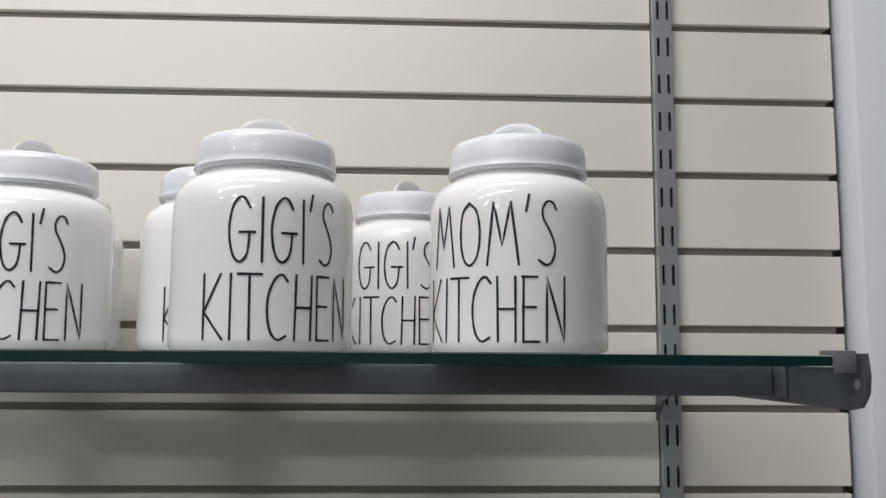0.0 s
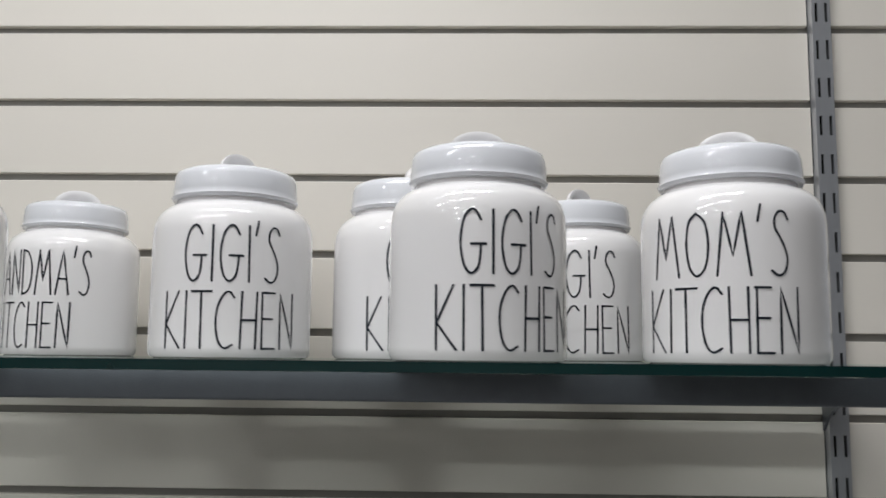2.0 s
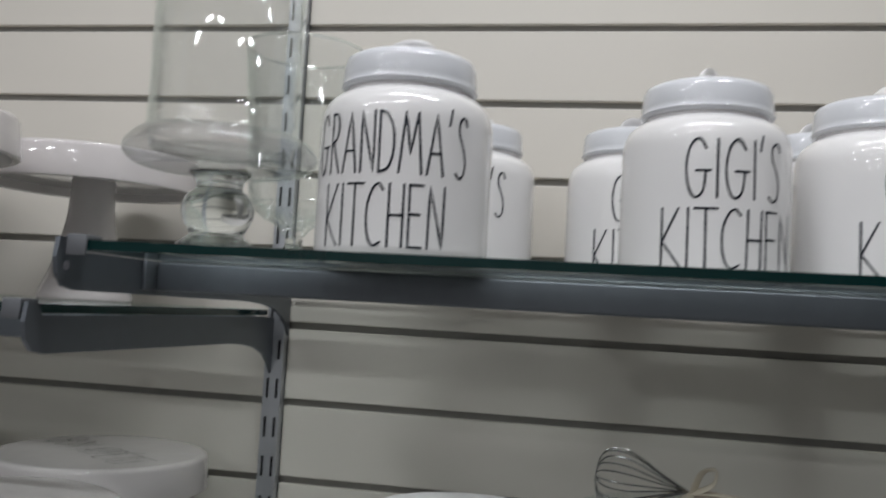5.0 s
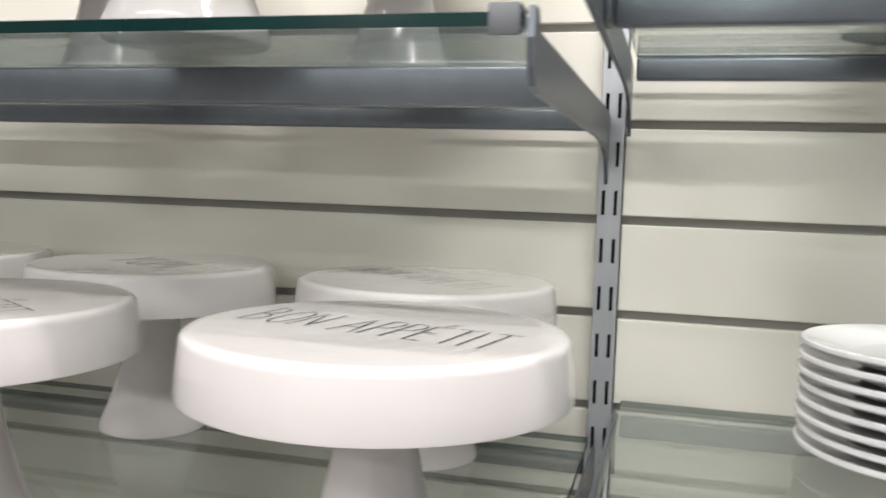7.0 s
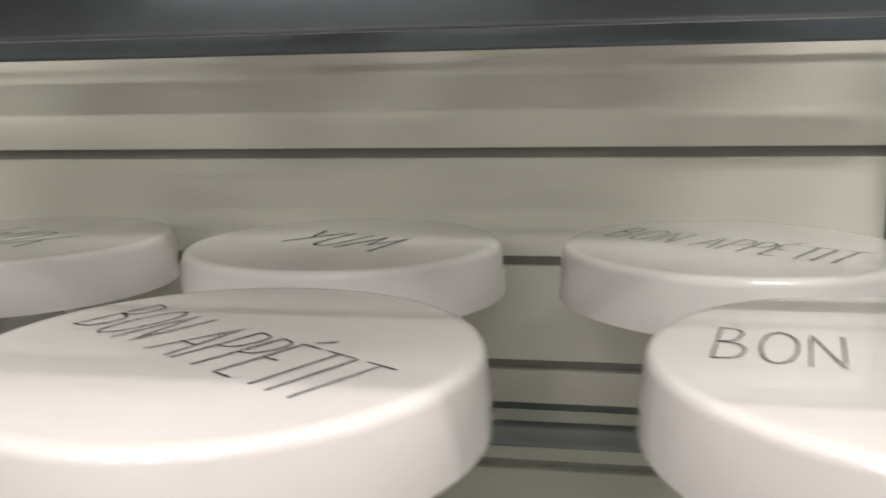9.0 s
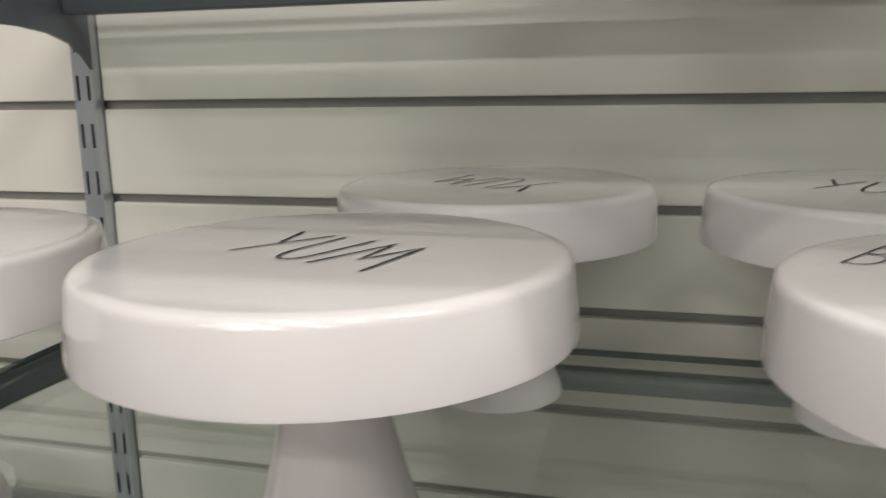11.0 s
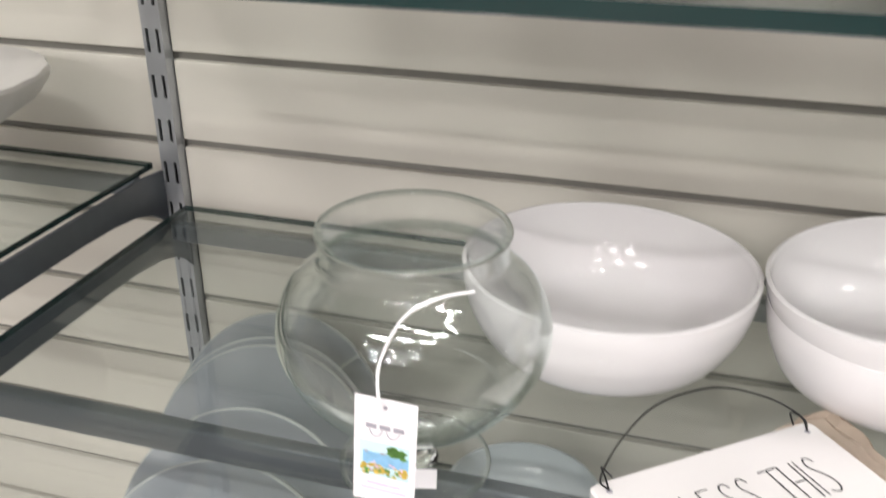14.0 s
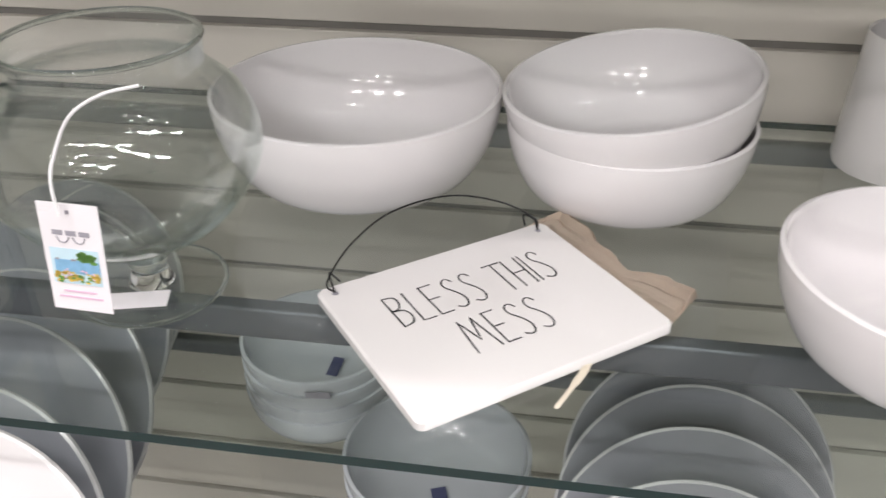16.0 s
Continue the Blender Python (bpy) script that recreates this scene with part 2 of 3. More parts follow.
# Tall, thin hand lettering, stroke by stroke; a stroke with ~ is curved.
GLYPHS = {
    "G": "~.58,.84 .45,.98 .3,1 .12,.85 .03,.5 .12,.14 .3,0 .48,.08 .55,.25 .57,.46;.3,.46 .7,.46",
    "I": "0,0 0,1",
    "'": ".08,1.1 0,.84",
    "S": "~.46,.88 .38,.98 .24,1 .12,.9 .12,.74 .26,.58 .38,.42 .44,.24 .36,.06 .2,0 .02,.07",
    "K": "0,0 0,1;.5,1 .02,.42 .56,0",
    "T": ".3,0 .3,1;0,1 .62,1",
    "C": "~.55,.9 .4,1 .22,.93 .06,.7 .03,.4 .12,.12 .3,0 .52,.06",
    "H": "0,0 0,1;.46,0 .46,1;0,.5 .46,.5",
    "E": "0,0 0,1;0,1 .4,1;0,.53 .34,.53;0,0 .42,0",
    "e": "0,0 0,1;0,1 .4,1;0,.53 .34,.53;0,0 .42,0;.1,1.1 .3,1.24",
    "N": "0,0 0,1 .5,0 .5,1",
    "M": "0,0 .16,1 .38,.3 .6,1 .8,0",
    "O": "~.3,1 .1,.85 .03,.5 .1,.15 .3,0 .52,.15 .6,.5 .52,.85 .3,1",
    "R": "0,0 0,1;~0,1 .3,.97 .4,.8 .3,.58 0,.5;.12,.5 .48,0",
    "A": "0,0 .3,1 .6,0;.1,.35 .5,.35",
    "D": "0,0 0,1;~0,1 .28,.93 .48,.68 .5,.35 .34,.08 0,0",
    "B": "0,0 0,1;~0,1 .3,.95 .36,.78 .25,.58 0,.53;~0,.53 .35,.48 .46,.27 .34,.06 0,0",
    "P": "0,0 0,1;~0,1 .33,.95 .4,.75 .28,.53 0,.48",
    "L": "0,1 0,0 .42,0",
    "Y": "0,1 .27,.5;.56,1 .12,0",
    "U": "~0,1 .02,.35 .12,.05 .28,0 .42,.1 .46,.4 .48,1",
    "V": "0,1 .25,0 .5,1",
    "d": "~.4,.5 .2,.55 .03,.35 .05,.1 .2,0 .4,.1;.42,1 .42,0",
    "i": "0,0 0,.55;0,.75 0,.8",
    "l": "0,0 0,1",
    "a": "~.36,.5 .18,.55 .03,.3 .1,.02 .25,.03 .37,.2;.38,.55 .38,0",
    "s": "~.3,.46 .2,.55 .06,.48 .1,.33 .26,.22 .28,.08 .15,0 0,.06",
}


def lettering(text, width, height, stroke, place, jitter=0.02, seed=1, gap=0.42):
    """Strokes of one line of text, centred on u = 0 from v = 0 to height, laid on a surface by place(u, v)."""
    rnd = random.Random(seed)
    x, runs = 0.0, []
    for ch in text:
        if ch == " ":
            x += gap
            continue
        wide = 0.0
        for s in GLYPHS[ch].split(";"):
            curved = s.startswith("~")
            pts = [Vector([float(c) for c in q.split(",")]) for q in s.lstrip("~").split()]
            pts = soft(pts, 4) if curved else [a.lerp(b, k / 4) for a, b in zip(pts, pts[1:]) for k in range(4)] + [pts[-1]]
            wide = max([wide] + [q.x for q in pts])
            tilt = rnd.uniform(-jitter, jitter)
            runs.append([Vector((x + q.x + tilt * q.y, q.y)) for q in pts])
        x += wide + (0.1 if ch == "T" else 0.2)
    x -= 0.1 if text[-1] == "T" else 0.2
    k = width / x
    bm = bmesh.new()
    for run in runs:
        pts = [Vector((q.x * k - width / 2, q.y * height)) for q in run]
        left, right = [], []
        for i, q in enumerate(pts):
            d = pts[min(i + 1, len(pts) - 1)] - pts[max(i - 1, 0)]
            if d.length < 1e-9:
                d = Vector((1, 0))
            d.normalize()
            n = Vector((-d.y, d.x)) * (stroke / 2) * rnd.uniform(0.85, 1.12)
            e = d * (stroke * 0.4) * ((i == len(pts) - 1) - (i == 0))
            left.append(bm.verts.new(place(q.x + n.x + e.x, q.y + n.y + e.y)))
            right.append(bm.verts.new(place(q.x - n.x + e.x, q.y - n.y + e.y)))
        for i in range(len(pts) - 1):
            bm.faces.new((right[i], right[i + 1], left[i + 1], left[i]))
    return bm


def join(a, b):
    me = bpy.data.meshes.new("tmp")
    b.to_mesh(me)
    b.free()
    a.from_mesh(me)
    bpy.data.meshes.remove(me)
    return a


# ---- setting ----
PITCH = 0.1016
UPRIGHTS = (0.0, -1.187, -2.405, -3.61)
WALL_RIGHT = 0.235
def structure(ob, label, category):
    return tagged(ob, label, category, "", "structure")


# floor, ceiling and far walls are unseen, added for bounce light and reflections
structure(part("floor", box((12, 9, 0.1), (-1.2, -4.2, FLOOR_Z - 0.05)), FLOOR), "unseen shop floor added to bounce light", "floor")
structure(part("ceiling", box((12, 9, 0.1), (-1.2, -4.2, CEIL_Z + 0.05)), CEIL), "unseen shop ceiling added to bounce light", "ceiling")
structure(part("wall_back", box((12, 0.1, 3.4), (-1.2, 0.08, 0.05)), GROOVE), "backing behind the slatted panels, coloured dark for groove shade", "wall")
structure(part("wall_south", box((12, 0.1, 3.4), (-1.2, -8.6, 0.05)), FAR), "unseen far wall added for fill light and reflections", "wall")
structure(part("wall_west", box((0.1, 8.6, 3.4), (-7.15, -4.2, 0.05)), FAR), "unseen far side wall added for fill light and reflections", "wall")
structure(part("wall_east", box((0.1, 8.6, 3.4), (4.75, -4.2, 0.05)), FAR), "unseen far side wall added for fill light and reflections", "wall")
structure(part("column", box((4.4, 0.06, 3.2), (WALL_RIGHT + 0.008 + 2.2, -0.012, 0.05), 0.004), PAINT), "smooth bluish-white painted column beside the slatted wall", "column")

# upright standards with two columns of slots
def upright_mesh():
    z0, z1, w, dp = -1.5, 1.2, 0.0242, 0.014
    bm = bmesh.new()
    xs = (-w / 2, -0.0082, -0.0045, 0.0045, 0.0082, w / 2)
    def rib(x0, x1, a, b, y=-dp, depth=0.0022):
        box((x1 - x0, depth, b - a), ((x0 + x1) / 2, y + depth / 2, (a + b) / 2), bm=bm)
    rib(xs[0], xs[1], z0, z1)
    rib(xs[2], xs[3], z0, z1)
    rib(xs[4], xs[5], z0, z1)
    n = int((z1 - z0) / 0.0508)
    for i in range(n + 1):
        z = -0.0254 * 60 + 0.0254 + 0.0183 + i * 0.0508
        if z + 0.013 < z1:
            rib(xs[1], xs[2], z - 0.0125, z + 0.0125)
            rib(xs[3], xs[4], z - 0.0125, z + 0.0125)
    for x in (-w / 2, w / 2):
        box((0.0022, dp, z1 - z0), (x - 0.0011 * (1 if x > 0 else -1), -dp / 2 + 0.0022, (z0 + z1) / 2), bm=bm)
    return bm


up0 = None
for ux in UPRIGHTS:
    u = empty("shelf_upright", pose(ux, 0, 0), "grey metal slotted upright standard on the slatted wall", "upright", "uprights of the shelving")
    u["kind"] = "structure"
    if up0 is None:
        up0 = mesh_of("rail_face", upright_mesh(), UPSTEEL, False)
        # strip behind the slots, coloured as the shade in them
        ch0 = mesh_of("slot_shade_back", box((0.0205, 0.002, 2.7), (0, -0.0015, -0.15)), SLOT, False)
    for n, m in (("rail_face", up0), ("slot_shade_back", ch0)):
        o = new(n, m)
        o.parent = u

# ---- shelves: glass panes, brackets, rails ----
EDGE_Y, BACK_Y = -0.518, -0.022


def bracket_mesh():
    # side outline: rounded nose, long arm, curved web down to the hooks
    nose = [(-0.523, 0.0015), (-0.5258, -0.014), (-0.523, -0.027), (-0.514, -0.036), (-0.500, -0.0385)]
    web = [(-0.16, -0.0405), (-0.115, -0.0425), (-0.075, -0.0475), (-0.045, -0.057), (-0.026, -0.070), (-0.0145, -0.083)]
    back = [(-0.0145, -0.012), (-0.05, -0.0085), (-0.505, -0.0085), (-0.512, 0.0015)]
    return outline_plate(nose + web + back, 0.0036)


BRACKET = None


def shelf(i0, i1, z, inset_r=0.0121, inset_l=0.0121):
    """One shelf between uprights i0 (right) and i1 (left) with the glass top at z."""
    global BRACKET
    xr, xl = UPRIGHTS[i0] - inset_r, UPRIGHTS[i1] + inset_l
    mid, span = (xr + xl) / 2, xr - xl
    sh = empty("glass_shelf", pose(mid, 0, z), "clear glass shelf with green edges on grey metal brackets", "shelf", "glass shelves")
    bm = box((span - 0.012, BACK_Y - EDGE_Y, 0.008), (0, (BACK_Y + EDGE_Y) / 2, -0.004), 0.0006, segs=1)
    for f in bm.faces:
        if abs(f.normal.z) < 0.5:
            f.material_index = 1
    part("glass_pane", bm, [PANE, GLASSEDGE], sh, "clear glass with dark green edge", False)
    if BRACKET is None:
        BRACKET = mesh_of("bracket", bracket_mesh(), STEEL, False)
    for s in (-1, 1):
        b = new("bracket", BRACKET)
        b.parent = sh
        b.location = (s * (span / 2 - 0.0005), 0, 0)
        hole = part("bolt_hole", lathe([(0, -0.0004), (0.0035, -0.0004), (0.0035, 0.0004), (0, 0.0004)], 14), PRINTGREY, b, "small hole in the bracket nose")
        hole.matrix_local = pose(-s * 0.0021, -0.513, -0.020, 0, 90, 0)
        c = part("glass_clip", box((0.016, 0.022, 0.0035), (0, 0, 0.0019), 0.001), CLIP, sh, "grey plastic clip over the glass corner")
        c.location = (s * (span / 2 - 0.0145), EDGE_Y + 0.0075, 0)
        c2 = part("glass_clip", box((0.016, 0.003, 0.015), (0, 0, -0.0047), 0.001), CLIP, sh, "grey plastic clip over the glass corner")
        c2.location = (s * (span / 2 - 0.0145), EDGE_Y - 0.0022, 0)
        p = part("rail_lug", box((0.004, 0.03, 0.026), (0, 0, 0), 0.001), STEEL, sh)
        p.location = (s * (span / 2 - 0.0045), -0.387, -0.0215)
    for y, h in ((-0.378, 0.0262), (-0.052, 0.0215)):
        r = part("front_rail" if y < -0.2 else "rear_rail", box((span - 0.014, 0.014, h), (0, 0, 0), 0.0028, segs=3), STEEL, sh)
        r.location = (0, y, -0.0085 - h / 2)
    return sh


Z_A, Z_ALOW, Z_UP, Z_CAKE, Z_VASE, Z_LOW = -0.0322, -0.392, -0.0825, -0.4354, -0.7792, -1.085
shelf(0, 1, Z_A, 0.0185, 0.0165)
shelf(0, 1, Z_ALOW, 0.0185, 0.0165)
shelf(1, 2, Z_UP, 0.004)
shelf(1, 2, Z_CAKE, 0.004)
shelf(1, 2, Z_VASE)
shelf(1, 2, Z_LOW)
shelf(2, 3, -0.376)
shelf(2, 3, -0.730)

# ---- canisters ----
JR = 0.0730
BODY_MESH = LID_MESH = HANDLE_MESH = None


def jar_text(words, seed):
    bm = bmesh.new()
    def on(z0):
        def place(u, v):
            a = u / JR
            return (JR + 0.0004) * math.sin(a), -(JR + 0.0004) * math.cos(a), z0 + v
        return place
    w = {"GIGI'S": 0.083, "MOM'S": 0.106, "GRANDMA'S": 0.139}[words]
    join(bm, lettering(words, w, 0.048, 0.0019, on(0.0655), 0.03, seed))
    join(bm, lettering("KITCHEN", 0.102 if len(words) > 7 else 0.119, 0.048, 0.0019, on(0.0085), 0.03, seed + 1))
    return bm


JAR_TEXT = {}


def canister(x, y, words, turn, lid_turn, seed=1, z=Z_A):
    global BODY_MESH, LID_MESH, HANDLE_MESH
    j = empty("canister", pose(x, y, z, 0, 0, turn), f"glossy white ceramic canister lettered {words} KITCHEN, lid on", "canister", "lettered canisters")
    if BODY_MESH is None:
        prof = [(0, 0.0), (0.066, 0.0), (0.0705, 0.0008), (0.0728, 0.004), (JR, 0.010), (JR, 0.098)]
        prof += [tuple(v) for v in soft([(JR, 0.107), (0.0721, 0.119), (0.0682, 0.130), (0.0605, 0.1375), (0.0545, 0.141), (0.0530, 0.147)], 3)]
        prof += [(0.049, 0.146), (0.049, 0.13), (0, 0.13)]
        BODY_MESH = mesh_of("jar_body", lathe([(r_, z_ * 0.99) for r_, z_ in prof], 72), CERAMIC)
        lid = [(0, 0.1442), (0.0535, 0.1442), (0.0568, 0.1450), (0.0582, 0.1475), (0.0570, 0.1500), (0.0572, 0.1530), (0.0562, 0.1660), (0.0545, 0.1708), (0.0500, 0.1736), (0.030, 0.1764), (0.0, 0.1772)]
        LID_MESH = mesh_of("lid", lathe([(r_, z_ * 0.99) for r_, z_ in lid], 72), LIDGLAZE)
        arch = [(0.0215 * math.cos(a), 0, 0.1695 + 0.0165 * math.sin(a) ** 0.8) for a in (math.pi * i / 14 for i in range(15))]
        HANDLE_MESH = mesh_of("handle", tube(arch, 0.0030, flat=2.4, sides=12), CERAMIC)
    b = new("jar_body", BODY_MESH)
    b.parent = j
    if words not in JAR_TEXT:
        JAR_TEXT[words] = mesh_of("lettering", jar_text(words, len(JAR_TEXT) * 7 + 3), INK, False)
    t = new("lettering", JAR_TEXT[words])
    t.parent = b
    t["label"] = "thin black hand lettering"
    l = new("lid", LID_MESH)
    l.parent = j
    l.rotation_euler = (0, 0, radians(lid_turn))
    h = new("handle", HANDLE_MESH)
    h.parent = l
    return j


canister(-0.4537, -0.4015, "GIGI'S", 21, -12)
canister(-0.2449, -0.4024, "MOM'S", -26, 4)
canister(-0.6817, -0.3141, "GIGI'S", 14, 50)
canister(-0.5215, -0.2609, "GIGI'S", 21, 75)
canister(-0.338, -0.150, "GIGI'S", -10, 62)
canister(-0.737, -0.115, "GIGI'S", 14, 30)
canister(-0.541, -0.105, "GIGI'S", 20, 15)
canister(-0.9370, -0.3953, "GRANDMA'S", -2, -8)
canister(-0.9197, -0.1261, "GRANDMA'S", -17, 40)

# ---- cake stands ----
STAND = {}


def cake_stand(x, y, z, words="", turn=0, group="cake stands"):
    s = empty("cake_stand", pose(x, y, z, 0, 0, turn), "white glazed ceramic cake stand" + (f" lettered {words.replace('e', 'É')} on top" if words else " on a flared pedestal, unlettered"), "cake stand", group)
    if not STAND:
        ped = [(0, 0.004), (0.050, 0.004), (0.0525, 0.0), (0.0542, 0.0015), (0.0545, 0.005)]
        ped += [tuple(v) for v in soft([(0.0525, 0.011), (0.0470, 0.024), (0.0395, 0.046), (0.0310, 0.080), (0.0270, 0.106), (0.0255, 0.136), (0.0255, 0.145)], 4)]
        ped += [(0, 0.145)]
        STAND["pedestal"] = mesh_of("pedestal", lathe(ped, 56), STANDGLAZE)
        top = [(0, 0.145), (0.026, 0.145), (0.112, 0.1440), (0.118, 0.1345), (0.1225, 0.1332), (0.1250, 0.1342), (0.1253, 0.1367), (0.1240, 0.152), (0.1222, 0.1685)]
        top += [tuple(v) for v in soft([(0.1216, 0.1708), (0.1196, 0.1730), (0.1160, 0.1740)], 3)]
        top += [(0.113, 0.1740), (0.09, 0.1738), (0.0, 0.1738)]
        STAND["plate"] = mesh_of("cake_plate", lathe([(r_ * 1.016, z_) for r_, z_ in top], 96), STANDGLAZE)
    for n, key in (("pedestal", "pedestal"), ("cake_plate", "plate")):
        o = new(n, STAND[key])
        o.parent = s
    if words:
        w, h, du, ink = {"BON APPeTIT": (0.184, 0.050, -0.001, 0.0012), "YUM": (0.094, 0.056, 0.000, 0.0021)}[words]
        if words not in STAND:
            STAND[words] = mesh_of("lettering", lettering(words, w, h, ink, lambda u, v: (u + du, v - 0.027, 0.1743), 0.04, 5, 0.46), INKTHIN, False)
        t = new("lettering", STAND[words])
        t.parent = o
        t["label"] = "thin grey hand lettering"
    return s


cake_stand(-1.3012, -0.4167, Z_CAKE, "BON APPeTIT", -12)
cake_stand(-1.6201, -0.4291, Z_CAKE, "BON APPeTIT", -31.4)
cake_stand(-1.9554, -0.4183, Z_CAKE, "YUM", -21)
cake_stand(-2.2282, -0.4374, Z_CAKE, "YUM", 10)
cake_stand(-1.3488, -0.1389, Z_CAKE, "BON APPeTIT", -33.8)
cake_stand(-1.6437, -0.1462, Z_CAKE, "YUM", -25)
cake_stand(-1.9273, -0.1472, Z_CAKE, "YUM", 152)
for sx, sy in ((-1.435, -0.428), (-1.378, -0.155), (-1.741, -0.433), (-1.685, -0.16), (-2.05, -0.42)):
    cake_stand(sx, sy, Z_UP, "", 0)

# ---- glass dome stand on the canister shelf ----
def glassy(ob):
    ob.visible_shadow = False
    return ob


dome = empty("apothecary_jar", pose(-1.088, -0.430, Z_A), "clear glass footed apothecary jar with a lid", "jar")
stem = soft([(0.030, 0.0), (0.0335, 0.005), (0.027, 0.012), (0.0225, 0.018), (0.0275, 0.030), (0.0300, 0.042), (0.0265, 0.056), (0.0195, 0.064), (0.0210, 0.074), (0.026, 0.080)], 4)
glassy(part("stem", lathe([(0, 0.0)] + [(v[0], v[1] * 0.82) for v in stem] + [(0, 0.0664)], 48), CLEAR, dome))
pl = soft([(0.026, 0.0815), (0.060, 0.0835), (0.073, 0.090), (0.0755, 0.098), (0.071, 0.106), (0.064, 0.112)], 4)
glassy(part("bowl_flange", lathe([(r_ * 1.06, z_ - 0.0148) for r_, z_ in [(0, 0.0815)] + [tuple(v) for v in pl] + [(0.058, 0.110), (0.055, 0.098), (0, 0.092)]], 72), FILM, dome))
cyl = soft([(0.064, 0.113), (0.0625, 0.125), (0.0625, 0.20), (0.0630, 0.262), (0.066, 0.268)], 4)
glassy(part("cylinder", lathe([(r_, z_ - 0.0148) for r_, z_ in [tuple(v) for v in cyl] + [(0.0635, 0.267)] + [(v[0] - 0.0022, v[1]) for v in reversed(cyl)]], 72), THIN, dome))
lid = soft([(0.062, 0.2695), (0.0755, 0.2705), (0.0765, 0.275), (0.068, 0.282), (0.060, 0.294), (0.045, 0.309), (0.025, 0.318), (0.010, 0.322)], 4)
lidp = part("lid", lathe([(r_, z_ - 0.0148) for r_, z_ in [tuple(v) for v in lid] + [(0.008, 0.320), (0.024, 0.315), (0.043, 0.306), (0.057, 0.292), (0.062, 0.2695)]], 72), BLOWN, dome)
glassy(lidp)
glassy(part("knob", lathe([(r_, z_ - 0.0148) for r_, z_ in [(0, 0.321), (0.007, 0.322), (0.006, 0.327), (0.013, 0.336), (0.012, 0.346), (0, 0.351)]], 32), CLEAR, lidp))
hur = empty("hurricane_vase", pose(-1.085, -0.25, Z_A), "tall clear glass hurricane vase on a round foot", "vase")
hb = soft([(0.010, 0.030), (0.020, 0.040), (0.040, 0.052), (0.050, 0.075), (0.056, 0.15), (0.062, 0.226)], 5)
hp = [(0, 0.0275)] + [tuple(v) for v in hb] + [(0.061, 0.2275), (0.060, 0.226)] + [(max(v[0] - 0.0022, 0.003), v[1] + (0.006 if v[1] < 0.06 else 0)) for v in reversed(hb[:-1])] + [(0, 0.038)]
glassy(part("glass_body", lathe(hp, 72), BLOWN, hur))
glassy(part("foot", lathe([(0, 0.0), (0.046, 0.0), (0.048, 0.0025), (0.040, 0.006), (0.014, 0.012), (0.009, 0.020), (0.0095, 0.0270), (0, 0.0270)], 64), CLEAR, hur))
ring = [(0.0610 * math.cos(a), 0.0610 * math.sin(a), 0.2270) for a in (2 * math.pi * k / 64 for k in range(64))]
glassy(part("rim", tube(ring, 0.0016, sides=8, closed=True), CLEAR, hur))

# ---- plate stack and gift bowl on the low shelf ----


def dinner_plate(x, y, z, mat, r=0.105, tilt=(0, 0, 0), label="white glazed plate", group="stacked plates"):
    k = r / 0.105
    prof = [(0, 0.004), (0.055, 0.004), (0.058, 0.0), (0.062, 0.0), (0.064, 0.004), (0.085, 0.0085), (0.103, 0.0118), (0.1055, 0.0138), (0.1055, 0.0168), (0.1035, 0.0178), (0.100, 0.0168), (0.083, 0.0115), (0.066, 0.0068), (0.06, 0.0062), (0, 0.006)]
    p = part("plate", lathe([(a * k, b * k) for a, b in prof], 72), mat)
    p.matrix_world = pose(x, y, z, *tilt)
    return tagged(p, label, "plate", group)


for i in range(8):
    dinner_plate(-0.9055 + 0.0012 * math.sin(i * 2.1), -0.155 + 0.0012 * math.cos(i * 1.7), Z_ALOW + 0.0122 * i, PORCELAIN, label="white plate in a banded stack of plates")
band = tube([(-0.9055, -0.155 - 0.106, Z_ALOW + 0.004), (-0.90555, -0.155 - 0.1075, Z_ALOW + 0.06), (-0.9055, -0.155 - 0.104, Z_ALOW + 0.1040), (-0.9045, -0.155 - 0.05, Z_ALOW + 0.1005), (-0.9045, -0.155 + 0.03, Z_ALOW + 0.1000)], 0.004, sides=8, flat=0.12)
bow = band
for s in (-1, 1):
    join(bow, tube(soft([(-0.9035, -0.193, Z_ALOW + 0.1025), (-0.9035 + s * 0.02, -0.188, Z_ALOW + 0.1115), (-0.9035 + s * 0.036, -0.183, Z_ALOW + 0.1045), (-0.9035 + s * 0.02, -0.198, Z_ALOW + 0.1030), (-0.9035, -0.194, Z_ALOW + 0.1035)], 4), 0.0035, sides=8, flat=0.12))
tagged(part("ribbon_band", bow, CLEARTAPE), "pale ribbon band tied round the stacked plates", "ribbon")
pt = lettering("HAVE", 0.05, 0.018, 0.0014, lambda u, v: (-0.9145 + u, -0.223 + v, Z_ALOW + 0.0960 + 0.006), 0.05, 4)
tagged(part("plate_lettering", pt, INK, None, "", False), "black hand lettering on the uppermost plate", "lettering")

gb = empty("gift_bowl", pose(-0.685, -0.214, Z_ALOW), "white ceramic bowl wrapped as a gift with clear film", "bowl")


